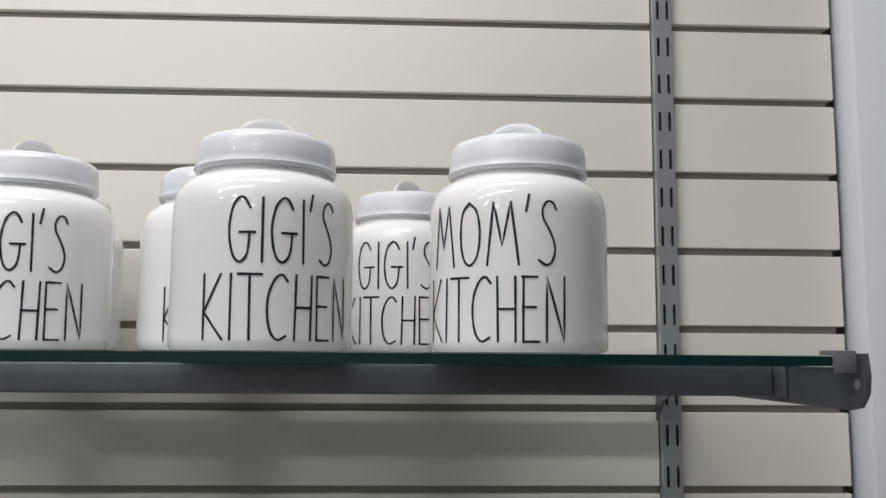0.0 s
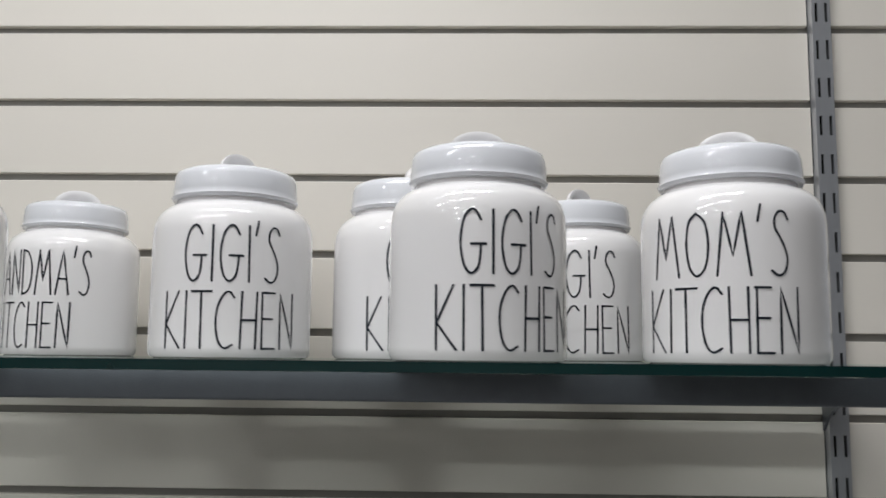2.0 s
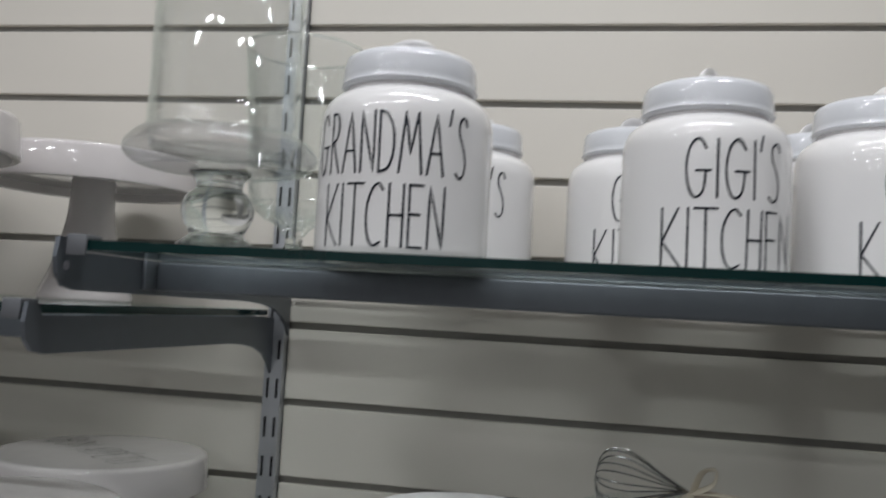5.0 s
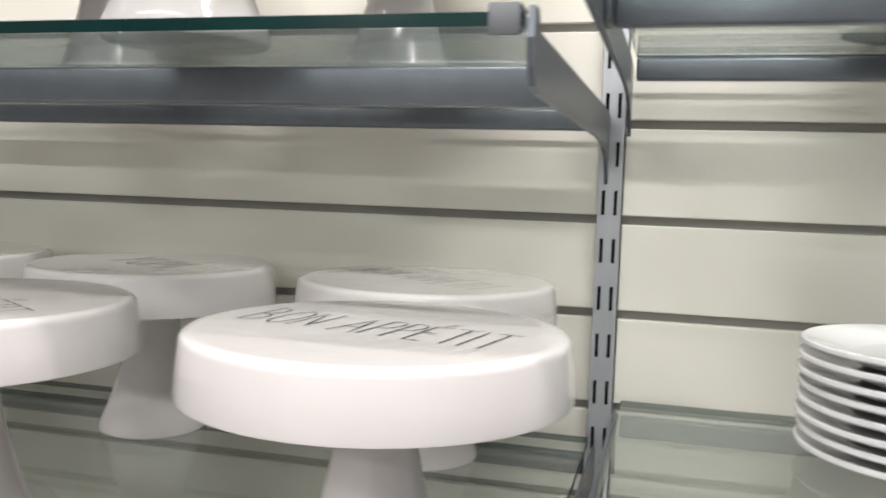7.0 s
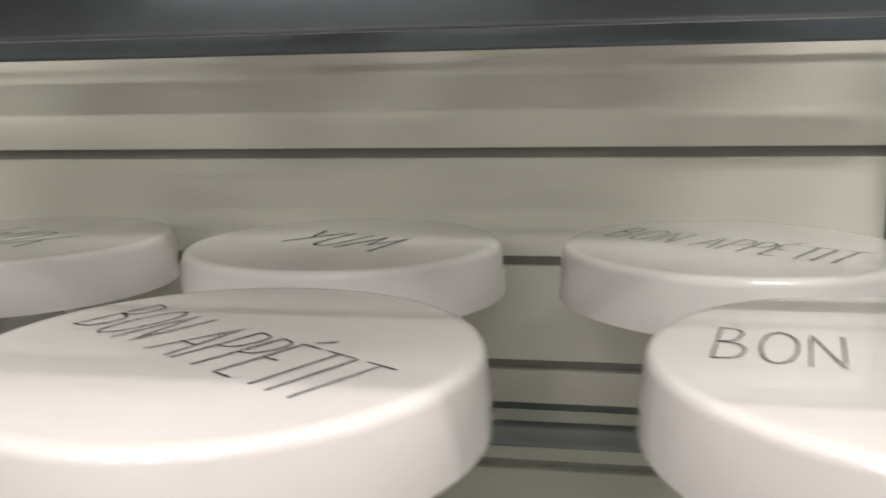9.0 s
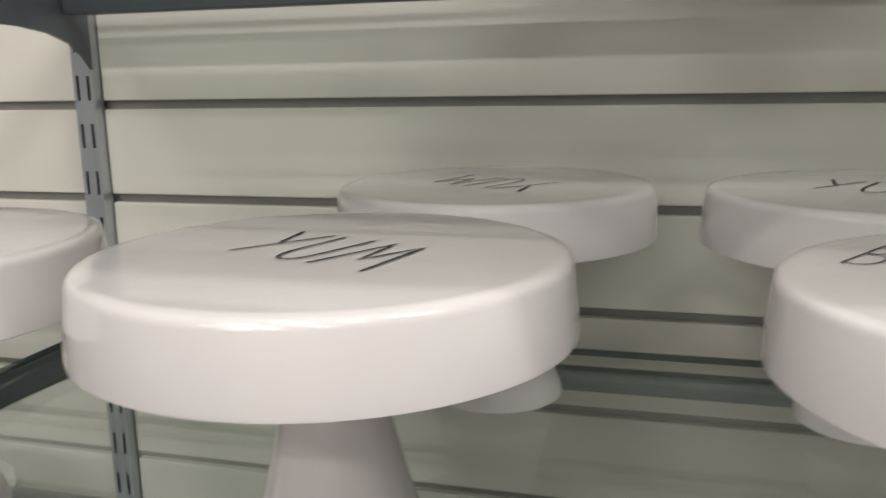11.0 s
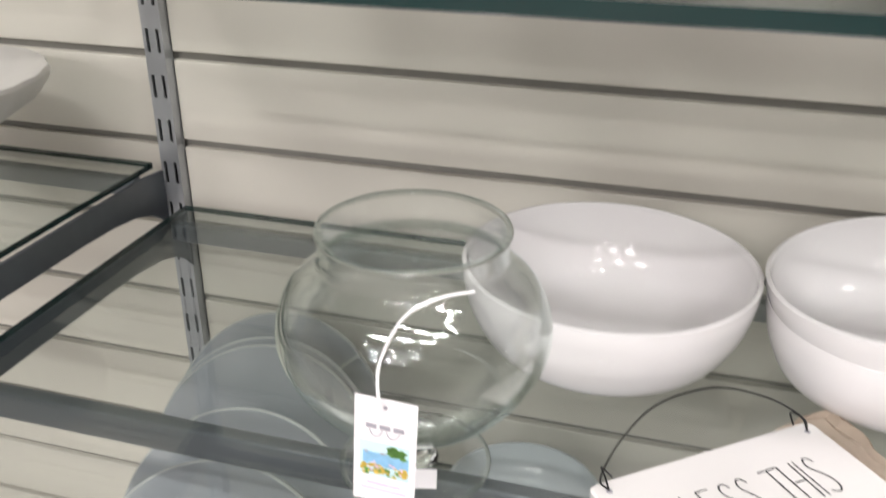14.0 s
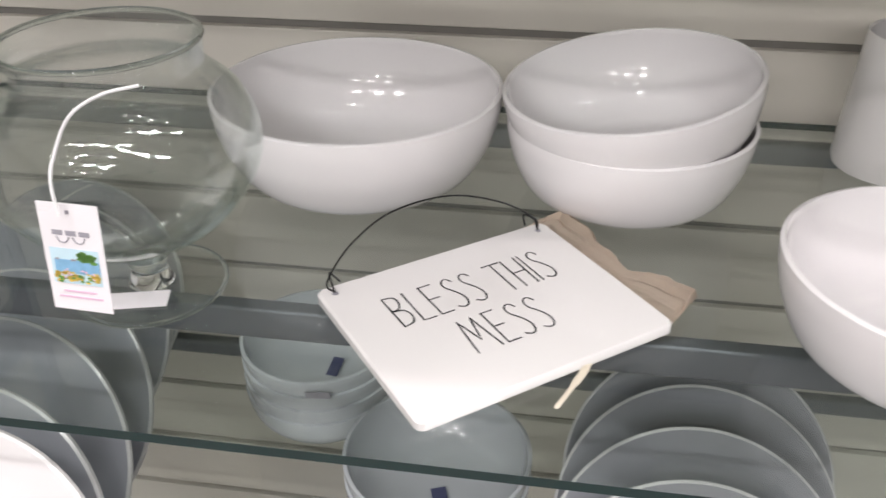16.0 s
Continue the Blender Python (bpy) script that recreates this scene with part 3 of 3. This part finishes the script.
def bowl_profile(r, h, foot, wall=0.004, round_=1.0):
    out = [(0, 0.003), (foot - 0.003, 0.003), (foot - 0.002, 0.0), (foot, 0.0)]
    outer = soft([(foot, 0.0015), (foot + (r - foot) * 0.55, h * 0.16), (r * 0.93, h * 0.48), (r * 0.99, h * 0.8), (r, h - 0.001)], 5)
    out += [tuple(v) for v in outer]
    out += [(r - wall * 0.3, h), (r - wall * 0.8, h)]
    inner = [(max(v[0] - wall, 0), v[1] + wall * 0.9) for v in reversed(outer[:-2])]
    out += [(a, b) for a, b in inner] + [(0, wall + 0.002)]
    return out


part("bowl_shell", lathe(bowl_profile(0.098, 0.122, 0.05), 72), PORCELAIN, gb)
glassy(part("film_cover", lathe([(0.0975, 0.1225), (0.1005, 0.125), (0.101, 0.133), (0.096, 0.1365), (0.06, 0.140), (0.02, 0.147), (0, 0.152), (0, 0.1505), (0.02, 0.1455), (0.06, 0.1385), (0.095, 0.1355), (0.0998, 0.132), (0.0975, 0.1225)], 64), FILM, gb, "clear crinkled film"))
for a0 in (217, 322, 60):
    a = radians(a0)
    pts = [(r_ * math.cos(a), r_ * math.sin(a), z_) for r_, z_ in ((0.092, 0.055), (0.0995, 0.088), (0.1025, 0.120), (0.1035, 0.134), (0.097, 0.1385), (0.06, 0.1435), (0.02, 0.153), (0.0, 0.158))]
    rb = part("ribbon", tube(soft(pts, 4), 0.0048, sides=8, flat=0.14), RIBBON, gb, "cream ribbon printed with small black words")
    bars = bmesh.new()
    for i in range(14):
        if i % 5 == 4:
            continue
        bar = box((0.0006, 0.0030 + 0.0012 * (i * 7 % 3), 0.0022), (0.1022 + 0.0026 * min(1, i / 8), 0, 0.078 + 0.0040 * i))
        bmesh.ops.rotate(bar, cent=(0, 0, 0), matrix=Matrix.Rotation(a, 3, "Z"), verts=bar.verts[:])
        join(bars, bar)
    part("ribbon_print", bars, INK, rb)
whisk = empty("whisk", pose(-0.676, -0.233, Z_ALOW + 0.161, 0, -6, 174), "small steel balloon whisk tied on the wrapped bowl", "whisk")
for i in range(5):
    a = math.pi * i / 5
    pts = [(0.0, 0, 0), (0.035, 0.012, 0.0), (0.075, 0.027, 0.0), (0.104, 0.024, 0.0), (0.112, 0.0, 0.0), (0.104, -0.024, 0), (0.075, -0.027, 0), (0.035, -0.012, 0), (0, 0, 0)]
    pts = [(x, y * math.cos(a), y * math.sin(a)) for x, y, _ in pts]
    part("wire_loop", tube(soft([(q[0] * 0.8, q[1], q[2]) for q in pts], 5), 0.0008, sides=6), CHROME, whisk)
part("handle", tube([(0.0, 0, 0), (-0.02, 0, 0), (-0.10, 0, 0.0)], [0.0035, 0.005, 0.006], sides=14), KRAFT, whisk, "wooden handle")
knot = bmesh.new()
join(knot, tube(soft([(0, 0, 0), (0.008, -0.008, 0.022), (0.020, -0.012, 0.026), (0.018, -0.010, 0.012), (0, 0, 0)], 5), 0.0055, sides=8, flat=0.25))
join(knot, tube(soft([(0, 0, 0), (-0.012, -0.010, -0.006), (-0.020, -0.016, -0.012)], 5), 0.005, sides=8, flat=0.2))
join(knot, tube(soft([(0, 0, 0), (0.030, -0.022, 0.004), (0.055, -0.045, -0.004), (0.068, -0.060, -0.014)], 5), 0.0055, sides=8, flat=0.2))
kb = part("ribbon_bow", knot, RIBBON)
kb.matrix_world = pose(-0.674, -0.235, Z_ALOW + 0.160)
tagged(kb, "cream printed ribbon bow tied round the whisk", "ribbon")

# ---- vase shelf ----
vase = empty("glass_vase", pose(-1.991, -0.3786, Z_VASE), "clear footed glass fishbowl vase with a card tag", "vase")
outer = soft([(0.014, 0.028), (0.030, 0.040), (0.062, 0.062), (0.083, 0.092), (0.0885, 0.120), (0.080, 0.147), (0.0655, 0.163), (0.0592, 0.171), (0.0600, 0.189)], 6)
inner = [(max(v[0] - 0.0022, 0.004), v[1] + (0.006 if v[1] < 0.06 else 0.0)) for v in reversed(outer[:-1])]
shell = [(0, 0.026)] + [tuple(v) for v in outer] + [(0.0592, 0.1900), (0.0582, 0.189)] + inner + [(0, 0.036)]
glassy(part("glass_body", lathe([(r_, 0.026 + (z_ - 0.026) * 0.93) for r_, z_ in shell], 96), BLOWN, vase))
ring = [(0.0592 * math.cos(a), 0.0592 * math.sin(a), 0.1782) for a in (2 * math.pi * k / 72 for k in range(72))]
glassy(part("rim", tube(ring, 0.0019, sides=10, closed=True), CLEAR, vase))
ring = [(0.0510 * math.cos(a), 0.0510 * math.sin(a), 0.0020) for a in (2 * math.pi * k / 72 for k in range(72))]
glassy(part("foot_edge", tube(ring, 0.0017, sides=10, closed=True), CLEAR, vase))
glassy(part("stem", lathe([(0, 0.004), (0.016, 0.0050), (0.0135, 0.010), (0.0125, 0.018), (0.0150, 0.0255), (0, 0.0255)], 40), CLEAR, vase))
glassy(part("foot", lathe([(0, 0.0), (0.050, 0.0), (0.0525, 0.0014), (0.0518, 0.0030), (0.035, 0.0038), (0, 0.0045)], 72), BLOWN, vase))
tag = empty("price_tag", pose(-1.9795, -0.475, Z_VASE + 0.0485, -7, 0, -3) @ Matrix.Diagonal((0.92, 0.92, 0.92, 1)), "white card tag with a printed seaside picture", "tag")
part("card", box((0.041, 0.0006, 0.073), (0, 0, 0.0365), 0.0002, segs=1), PAPER, tag)
def flat(w, h, x, z, y=-0.0006):
    return box((w, 0.0003, h), (x, y, z))


part("picture", flat(0.033, 0.024, 0, 0.031), PRINTSKY, tag, "printed seaside picture")
part("sea", flat(0.030, 0.009, 0.001, 0.031, -0.0009), SKYBLUE, tag)
def dabs(name, mat, n, x0, x1, z0, z1, r0, r1, depth, seed):
    """Small round dabs of one printed colour inside a patch of the picture."""
    rd, bm = random.Random(seed), bmesh.new()
    for _ in range(n):
        bmesh.ops.create_circle(bm, cap_ends=True, segments=9, radius=rd.uniform(r0, r1), matrix=Matrix.Translation((rd.uniform(x0, x1), depth, rd.uniform(z0, z1))) @ Matrix.Rotation(radians(90), 4, "X") @ Matrix.Diagonal((1.3, rd.uniform(0.5, 0.9), 1, 1)))
    return part(name, bm, mat, tag)


dabs("far_shore", PRINTGREY, 9, -0.012, 0.012, 0.0352, 0.0362, 0.0006, 0.0012, -0.0011, 1)
dabs("tree_clump", PRINTGREEN, 26, 0.003, 0.0135, 0.0345, 0.0408, 0.0009, 0.0022, -0.0013, 2)
dabs("flower_bed", PRINTYELLOW, 46, -0.0145, 0.0145, 0.0205, 0.0275, 0.0008, 0.0018, -0.0012, 3)
dabs("shrub", PRINTGREEN, 18, -0.014, 0.014, 0.0200, 0.0255, 0.0006, 0.0014, -0.0014, 4)
dabs("house_front", PRINTPINK, 12, -0.011, 0.013, 0.0235, 0.0295, 0.0005, 0.0011, -0.0015, 5)
swirl = bmesh.new()
for cx in (-0.006, 0.005):
    join(swirl, tube(soft([(cx - 0.004, -0.0007, 0.051), (cx - 0.002, -0.0007, 0.0475), (cx + 0.002, -0.0007, 0.0475), (cx + 0.0045, -0.0007, 0.051)], 4), 0.0004, sides=5))
for bx in (-0.009, 0.0, 0.009):
    join(swirl, flat(0.007, 0.0032, bx, 0.0535))
part("maker_mark", swirl, PRINTGREY, tag, "grey bars and swirls of a printed mark")
bars = flat(0.022, 0.0015, 0.0, 0.0135)
join(bars, flat(0.030, 0.0014, 0.0, 0.0095))
part("small_print", bars, PRINTPINK, tag)
part("eyelet", box((0.0024, 0.0004, 0.0024), (0, -0.0007, 0.0675), 0.0004), PRINTGREY, tag)
cord = soft([(-1.980, -0.4745, -0.668), (-1.983, -0.469, -0.650), (-1.982, -0.462, -0.638), (-1.972, -0.455, -0.6175), (-1.955, -0.448, -0.607), (-1.937, -0.440, -0.604)], 5)
tagged(part("tag_cord", tube(cord, 0.0010, sides=8), STRING), "white cord holding the tag on the vase", "cord")
st = part("paper_sticker", box((0.046, 0.019, 0.0004), (0, 0, 0), 0.0001), PAPER)
st.matrix_world = pose(-1.992, -0.4045, Z_VASE + 0.0050, 0, 0, 15)
tagged(st, "blank white paper sticker on the vase foot", "sticker")


def bowl(x, y, z, r, h, foot, mat, label, tilt=(0, 0, 0), group="white bowls"):
    b = part("bowl", lathe(bowl_profile(r, h, foot), 80), mat)
    b.matrix_world = pose(x, y, z, *tilt)
    return tagged(b, label, "bowl", group)


bowl(-1.8845, -0.191, Z_VASE, 0.120, 0.0835, 0.062, PORCELAIN, "wide white porcelain serving bowl on the glass shelf")
bowl(-1.662, -0.1908, Z_VASE, 0.0985, 0.070, 0.055, PORCELAIN, "white porcelain bowl carrying another bowl")
bowl(-1.656, -0.190, Z_VASE + 0.034, 0.100, 0.070, 0.052, PORCELAIN, "white porcelain bowl nested askew in another bowl", (3, -8, 0))
bowl(-1.4806, -0.3835, Z_VASE, 0.0980, 0.070, 0.054, PORCELAIN, "deep white porcelain serving bowl near the shelf edge")

bowl(-0.907, -0.379, Z_ALOW, 0.070, 0.057, 0.036, PORCELAIN, "small white bowl in front of stacked plates")

mug = empty("mug", pose(-1.428, -0.108, Z_VASE), "white ceramic mug with black lettering", "mug")
part("mug_body", lathe([(0, 0.003), (0.042, 0.003), (0.045, 0.0), (0.050, 0.003), (0.0515, 0.010), (0.0505, 0.030), (0.0478, 0.075), (0.0455, 0.118), (0.0445, 0.1195), (0.0428, 0.118), (0.0452, 0.075), (0.0470, 0.012), (0, 0.009)], 56), CERAMIC, mug)
part("handle", tube(soft([(0.046, 0, 0.095), (0.068, 0, 0.093), (0.078, 0, 0.066), (0.068, 0, 0.035), (0.046, 0, 0.028)], 5), 0.005, sides=12), CERAMIC, mug)
part("lettering", lettering("M", 0.03, 0.04, 0.0019, lambda u, v: ((0.0521 - 0.0556 * (0.045 + v)) * math.sin(u / 0.0479 - 0.15), -(0.0521 - 0.0556 * (0.045 + v)) * math.cos(u / 0.0479 - 0.15), 0.045 + v), 0.02, 3), INK, mug, "black hand lettering", False)

# hanging sign lying flat
sign = empty("wall_sign", pose(-1.752, -0.3815, Z_VASE, 0, 0, 38.4), "square white ceramic sign lettered BLESS THIS MESS, lying on the shelf", "sign")
SW, SH = 0.188, 0.149
slab = bmesh.new()
out = []
for cx, cy, a0 in ((1, 1, 0), (-1, 1, 90), (-1, -1, 180), (1, -1, 270)):
    for k in range(5):
        a = radians(a0 + 22.5 * k)
        out.append((cx * (SW / 2 - 0.006) + 0.006 * math.cos(a), cy * (SH / 2 - 0.006) + 0.006 * math.sin(a)))
ring0 = [slab.verts.new((x, y, 0.002)) for x, y in out]
ring1 = [slab.verts.new((x, y, 0.0075)) for x, y in out]
ring2 = [slab.verts.new((x * 0.985, y * 0.985, 0.009)) for x, y in out]
for a, b in ((ring0, ring1), (ring1, ring2)):
    for i in range(len(a)):
        j = (i + 1) % len(a)
        slab.faces.new((a[i], a[j], b[j], b[i]))
slab.faces.new(ring2)
slab.faces.new(list(reversed(ring0)))
part("plaque", slab, CERAMIC, sign)
words = lettering("BLESS THIS", 0.122, 0.034, 0.0013, lambda u, v: (u + 0.0018, v + 0.008, 0.0093), 0.03, 8)
join(words, lettering("MESS", 0.060, 0.034, 0.0013, lambda u, v: (u - 0.002, v - 0.038, 0.0093), 0.03, 9))
part("lettering", words, INKTHIN, sign, "thin black hand lettering", False)
wire = soft([(-0.083, 0.065, 0.0095), (-0.085, 0.073, 0.014), (-0.06, 0.088, 0.028), (-0.02, 0.104, 0.035), (0.03, 0.106, 0.034), (0.066, 0.090, 0.026), (0.085, 0.073, 0.015), (0.083, 0.065, 0.0095)], 6)
wires = tube(wire, 0.0007, sides=6)
for s in (-1, 1):
    join(wires, tube(soft([(s * 0.083, 0.065, 0.0095), (s * 0.083, 0.071, 0.016), (s * 0.080, 0.08, 0.016), (s * 0.076, 0.072, 0.012)], 4), 0.0007, sides=6))
part("hanging_wire", wires, WIRE, sign, "thin black wire")
for s in (-1, 1):
    h = part("wire_hole", lathe([(0, 0.0091), (0.0022, 0.0091), (0.0022, 0.0094), (0, 0.0094)], 14), PRINTGREY, sign)
    h.location = (s * 0.083, 0.0645, 0)

# torn kraft paper, crumpled
rnd = random.Random(6)
kp = bmesh.new()
NU, NV = 44, 12
EDGE = [(0.0, 0.004), (0.014, 0.024), (0.06, 0.0165), (0.094, 0.011), (0.12, 0.024), (0.1425, 0.0225), (0.1535, -0.020)]
grid = []
for i in range(NU):
    u = 0.153 * i / (NU - 1)
    (u0, v0), (u1, v1) = next((a, b) for a, b in zip(EDGE, EDGE[1:]) if u <= b[0] + 1e-9)
    far = v0 + (v1 - v0) * (u - u0) / (u1 - u0) + 0.0011 * math.sin(190 * u) + rnd.uniform(-0.0005, 0.0005)
    row = []
    for k in range(NV):
        w = k / (NV - 1)
        v = -0.022 + (far + 0.022) * w
        out_ = max(0.0, v) / 0.02
        lift = 0.0075 * abs(math.sin(3.6 * math.pi * w + 10 * u)) * min(out_, 1) + 0.007 * out_ * (0.5 + 0.5 * math.sin(38 * u + 0.6))
        if k == NV - 1:
            lift -= 0.0035 * out_
        row.append(kp.verts.new((u, v, 0.0006 + lift + rnd.uniform(0, 0.0004))))
    grid.append(row)
for i in range(NU - 1):
    for k in range(NV - 1):
        kp.faces.new((grid[i][k], grid[i + 1][k], grid[i + 1][k + 1], grid[i][k + 1]))
bmesh.ops.solidify(kp, geom=kp.faces[:], thickness=0.0004)
kr = part("kraft_paper", kp, KRAFT, None, "", False)
kr.matrix_world = pose(-1.733, -0.258, Z_VASE + 0.0006, 0, 0, -43.7)
tagged(kr, "crumpled torn brown kraft paper under the sign", "paper")
scrap = tube(soft([(-1.686, -0.419, Z_VASE + 0.002), (-1.690, -0.434, Z_VASE + 0.004), (-1.700, -0.455, Z_VASE + 0.002), (-1.705, -0.466, Z_VASE + 0.002)], 5), [0.0025] * 8 + [0.0016] * 7 + [0.0008], sides=8, flat=0.25)
tagged(part("paper_scrap", scrap, RIBBON), "twisted scrap of cream paper on the glass", "paper")

# ---- lowest shelf: leaning grey plates and small bowls ----
def leaning(spots, r, t, lab, mat=GREYPLATE, rim=True):
    # each spot: x and the depth of the plate's upper edge; the rim lies before the foot
    off = r * 0.155
    for x, top in spots:
        y = top - r * math.cos(radians(t)) + off * math.sin(radians(t))
        p = dinner_plate(x, y, Z_LOW + r * math.sin(radians(t)) - off * math.cos(radians(t)) + 0.001, mat, r, (t, 0, 0), lab, "leaning grey plates")
        if rim:
            p.data.materials.append(GREYRIM)
            for f in p.data.polygons:
                if (f.center.x ** 2 + f.center.y ** 2) ** 0.5 > r * 0.97:
                    f.material_index = 1


leaning([(-2.232, -0.072), (-2.222, -0.124), (-2.218, -0.139), (-2.187, -0.245), (-2.172, -0.318), (-2.150, -0.399)], 0.125, 58, "grey stoneware dinner plate leaning in a row")
leaning([(-2.123, -0.4455)], 0.1285, 58, "white dinner plate leaning before grey plates", PORCELAIN, False)
leaning([(-1.580 - 0.006 * i, top) for i, top in enumerate((-0.235, -0.285, -0.335, -0.39))], 0.112, 55, "grey stoneware side plate leaning in a row, colour darkened for shade", SHADEDPLATE)
for i in range(4):
    bowl(-1.948, -0.165, Z_LOW + 0.018 * i, 0.080, 0.052, 0.035, CELADON, "pale grey glazed bowl in a stack of bowls", (0, 0, 0), "small stacked bowls")
lb = part("price_sticker", box((0.012, 0.0004, 0.024), (0, 0, 0)), LABELBLUE)
lb.matrix_world = pose(-1.933, -0.166, Z_LOW + 0.0635, -76, 0, -8)
tagged(lb, "small navy printed sticker inside the bowl", "sticker")
lb = part("price_sticker", box((0.024, 0.0004, 0.009), (0, 0, 0)), PRINTGREY)
lb.matrix_world = pose(-1.927, -0.2445, Z_LOW + 0.093, 10, 0, 8)
tagged(lb, "small grey printed sticker on the bowl", "sticker")
for i in range(2):
    bowl(-1.805, -0.285, Z_LOW + 0.02 * i, 0.086, 0.060, 0.04, CELADON, "pale grey glazed bowl on the lower shelf", (0, 0, 0), "small stacked bowls")

lb = part("price_sticker", box((0.014, 0.0004, 0.022), (0, 0, 0)), LABELBLUE)
lb.matrix_world = pose(-1.801, -0.296, Z_LOW + 0.030, -80, 0, 20)
tagged(lb, "small navy printed sticker inside the bowl", "sticker")

# neighbouring bay
dish = empty("footed_dish", pose(-2.572, -0.20, -0.730), "wide white ceramic footed dish", "dish")
part("foot", lathe([(0, 0.004), (0.045, 0.0), (0.055, 0.003), (0.04, 0.03), (0.03, 0.055), (0.03, 0.06), (0, 0.06)], 48), SHADEDWHITE, dish)
dt = lathe([(0, 0.058), (0.03, 0.058), (0.09, 0.083), (0.13, 0.110), (0.1385, 0.122), (0.141, 0.130), (0.139, 0.134), (0.135, 0.132), (0.12, 0.114), (0.085, 0.090), (0.03, 0.068), (0, 0.067)], 120)
for v in dt.verts:
    # fluted, lightly scalloped rim
    r_ = math.hypot(v.co.x, v.co.y)
    if r_ > 0.08:
        w_ = (r_ - 0.08) / 0.06
        k_ = 1 + 0.008 * w_ * math.cos(20 * math.atan2(v.co.y, v.co.x))
        v.co.x, v.co.y = v.co.x * k_, v.co.y * k_
part("dish_top", dt, SHADEDWHITE, dish)

# ---- slats of the wall, one board each ----
GAP = 0.0096
panel = structure(new("wall_north"), "cream laminate slatted wall panel with dark grooves", "wall")
BAYS = ((WALL_RIGHT, 0.0),) + tuple(zip(UPRIGHTS, UPRIGHTS[1:])) + ((UPRIGHTS[-1], -5.5),)
for x1, x0 in BAYS:
    a = x0 + (0.0131 if x0 in UPRIGHTS else 0)
    b = x1 - (0.0131 if x1 in UPRIGHTS else 0)
    h = PITCH - GAP
    me = mesh_of("slat", box((b - a, 0.016, h), (0, 0.008, 0), 0.0012, segs=2), SLAT, False)
    for k in range(-15, 15):
        o = new("slat", me)
        o.parent = panel
        o.location = ((a + b) / 2, 0, (k + 0.5) * PITCH)
# strips added in the grooves so their shade isn't too black
insert = mesh_of("groove_filler", box((5.72, 0.008, GAP + 0.004), (0, 0, 0)), GROOVEFILL, False)
for k in range(-15, 16):
    o = new("groove_filler", insert)
    o.parent = panel
    o.location = ((WALL_RIGHT - 5.5) / 2, 0.0125, k * PITCH)
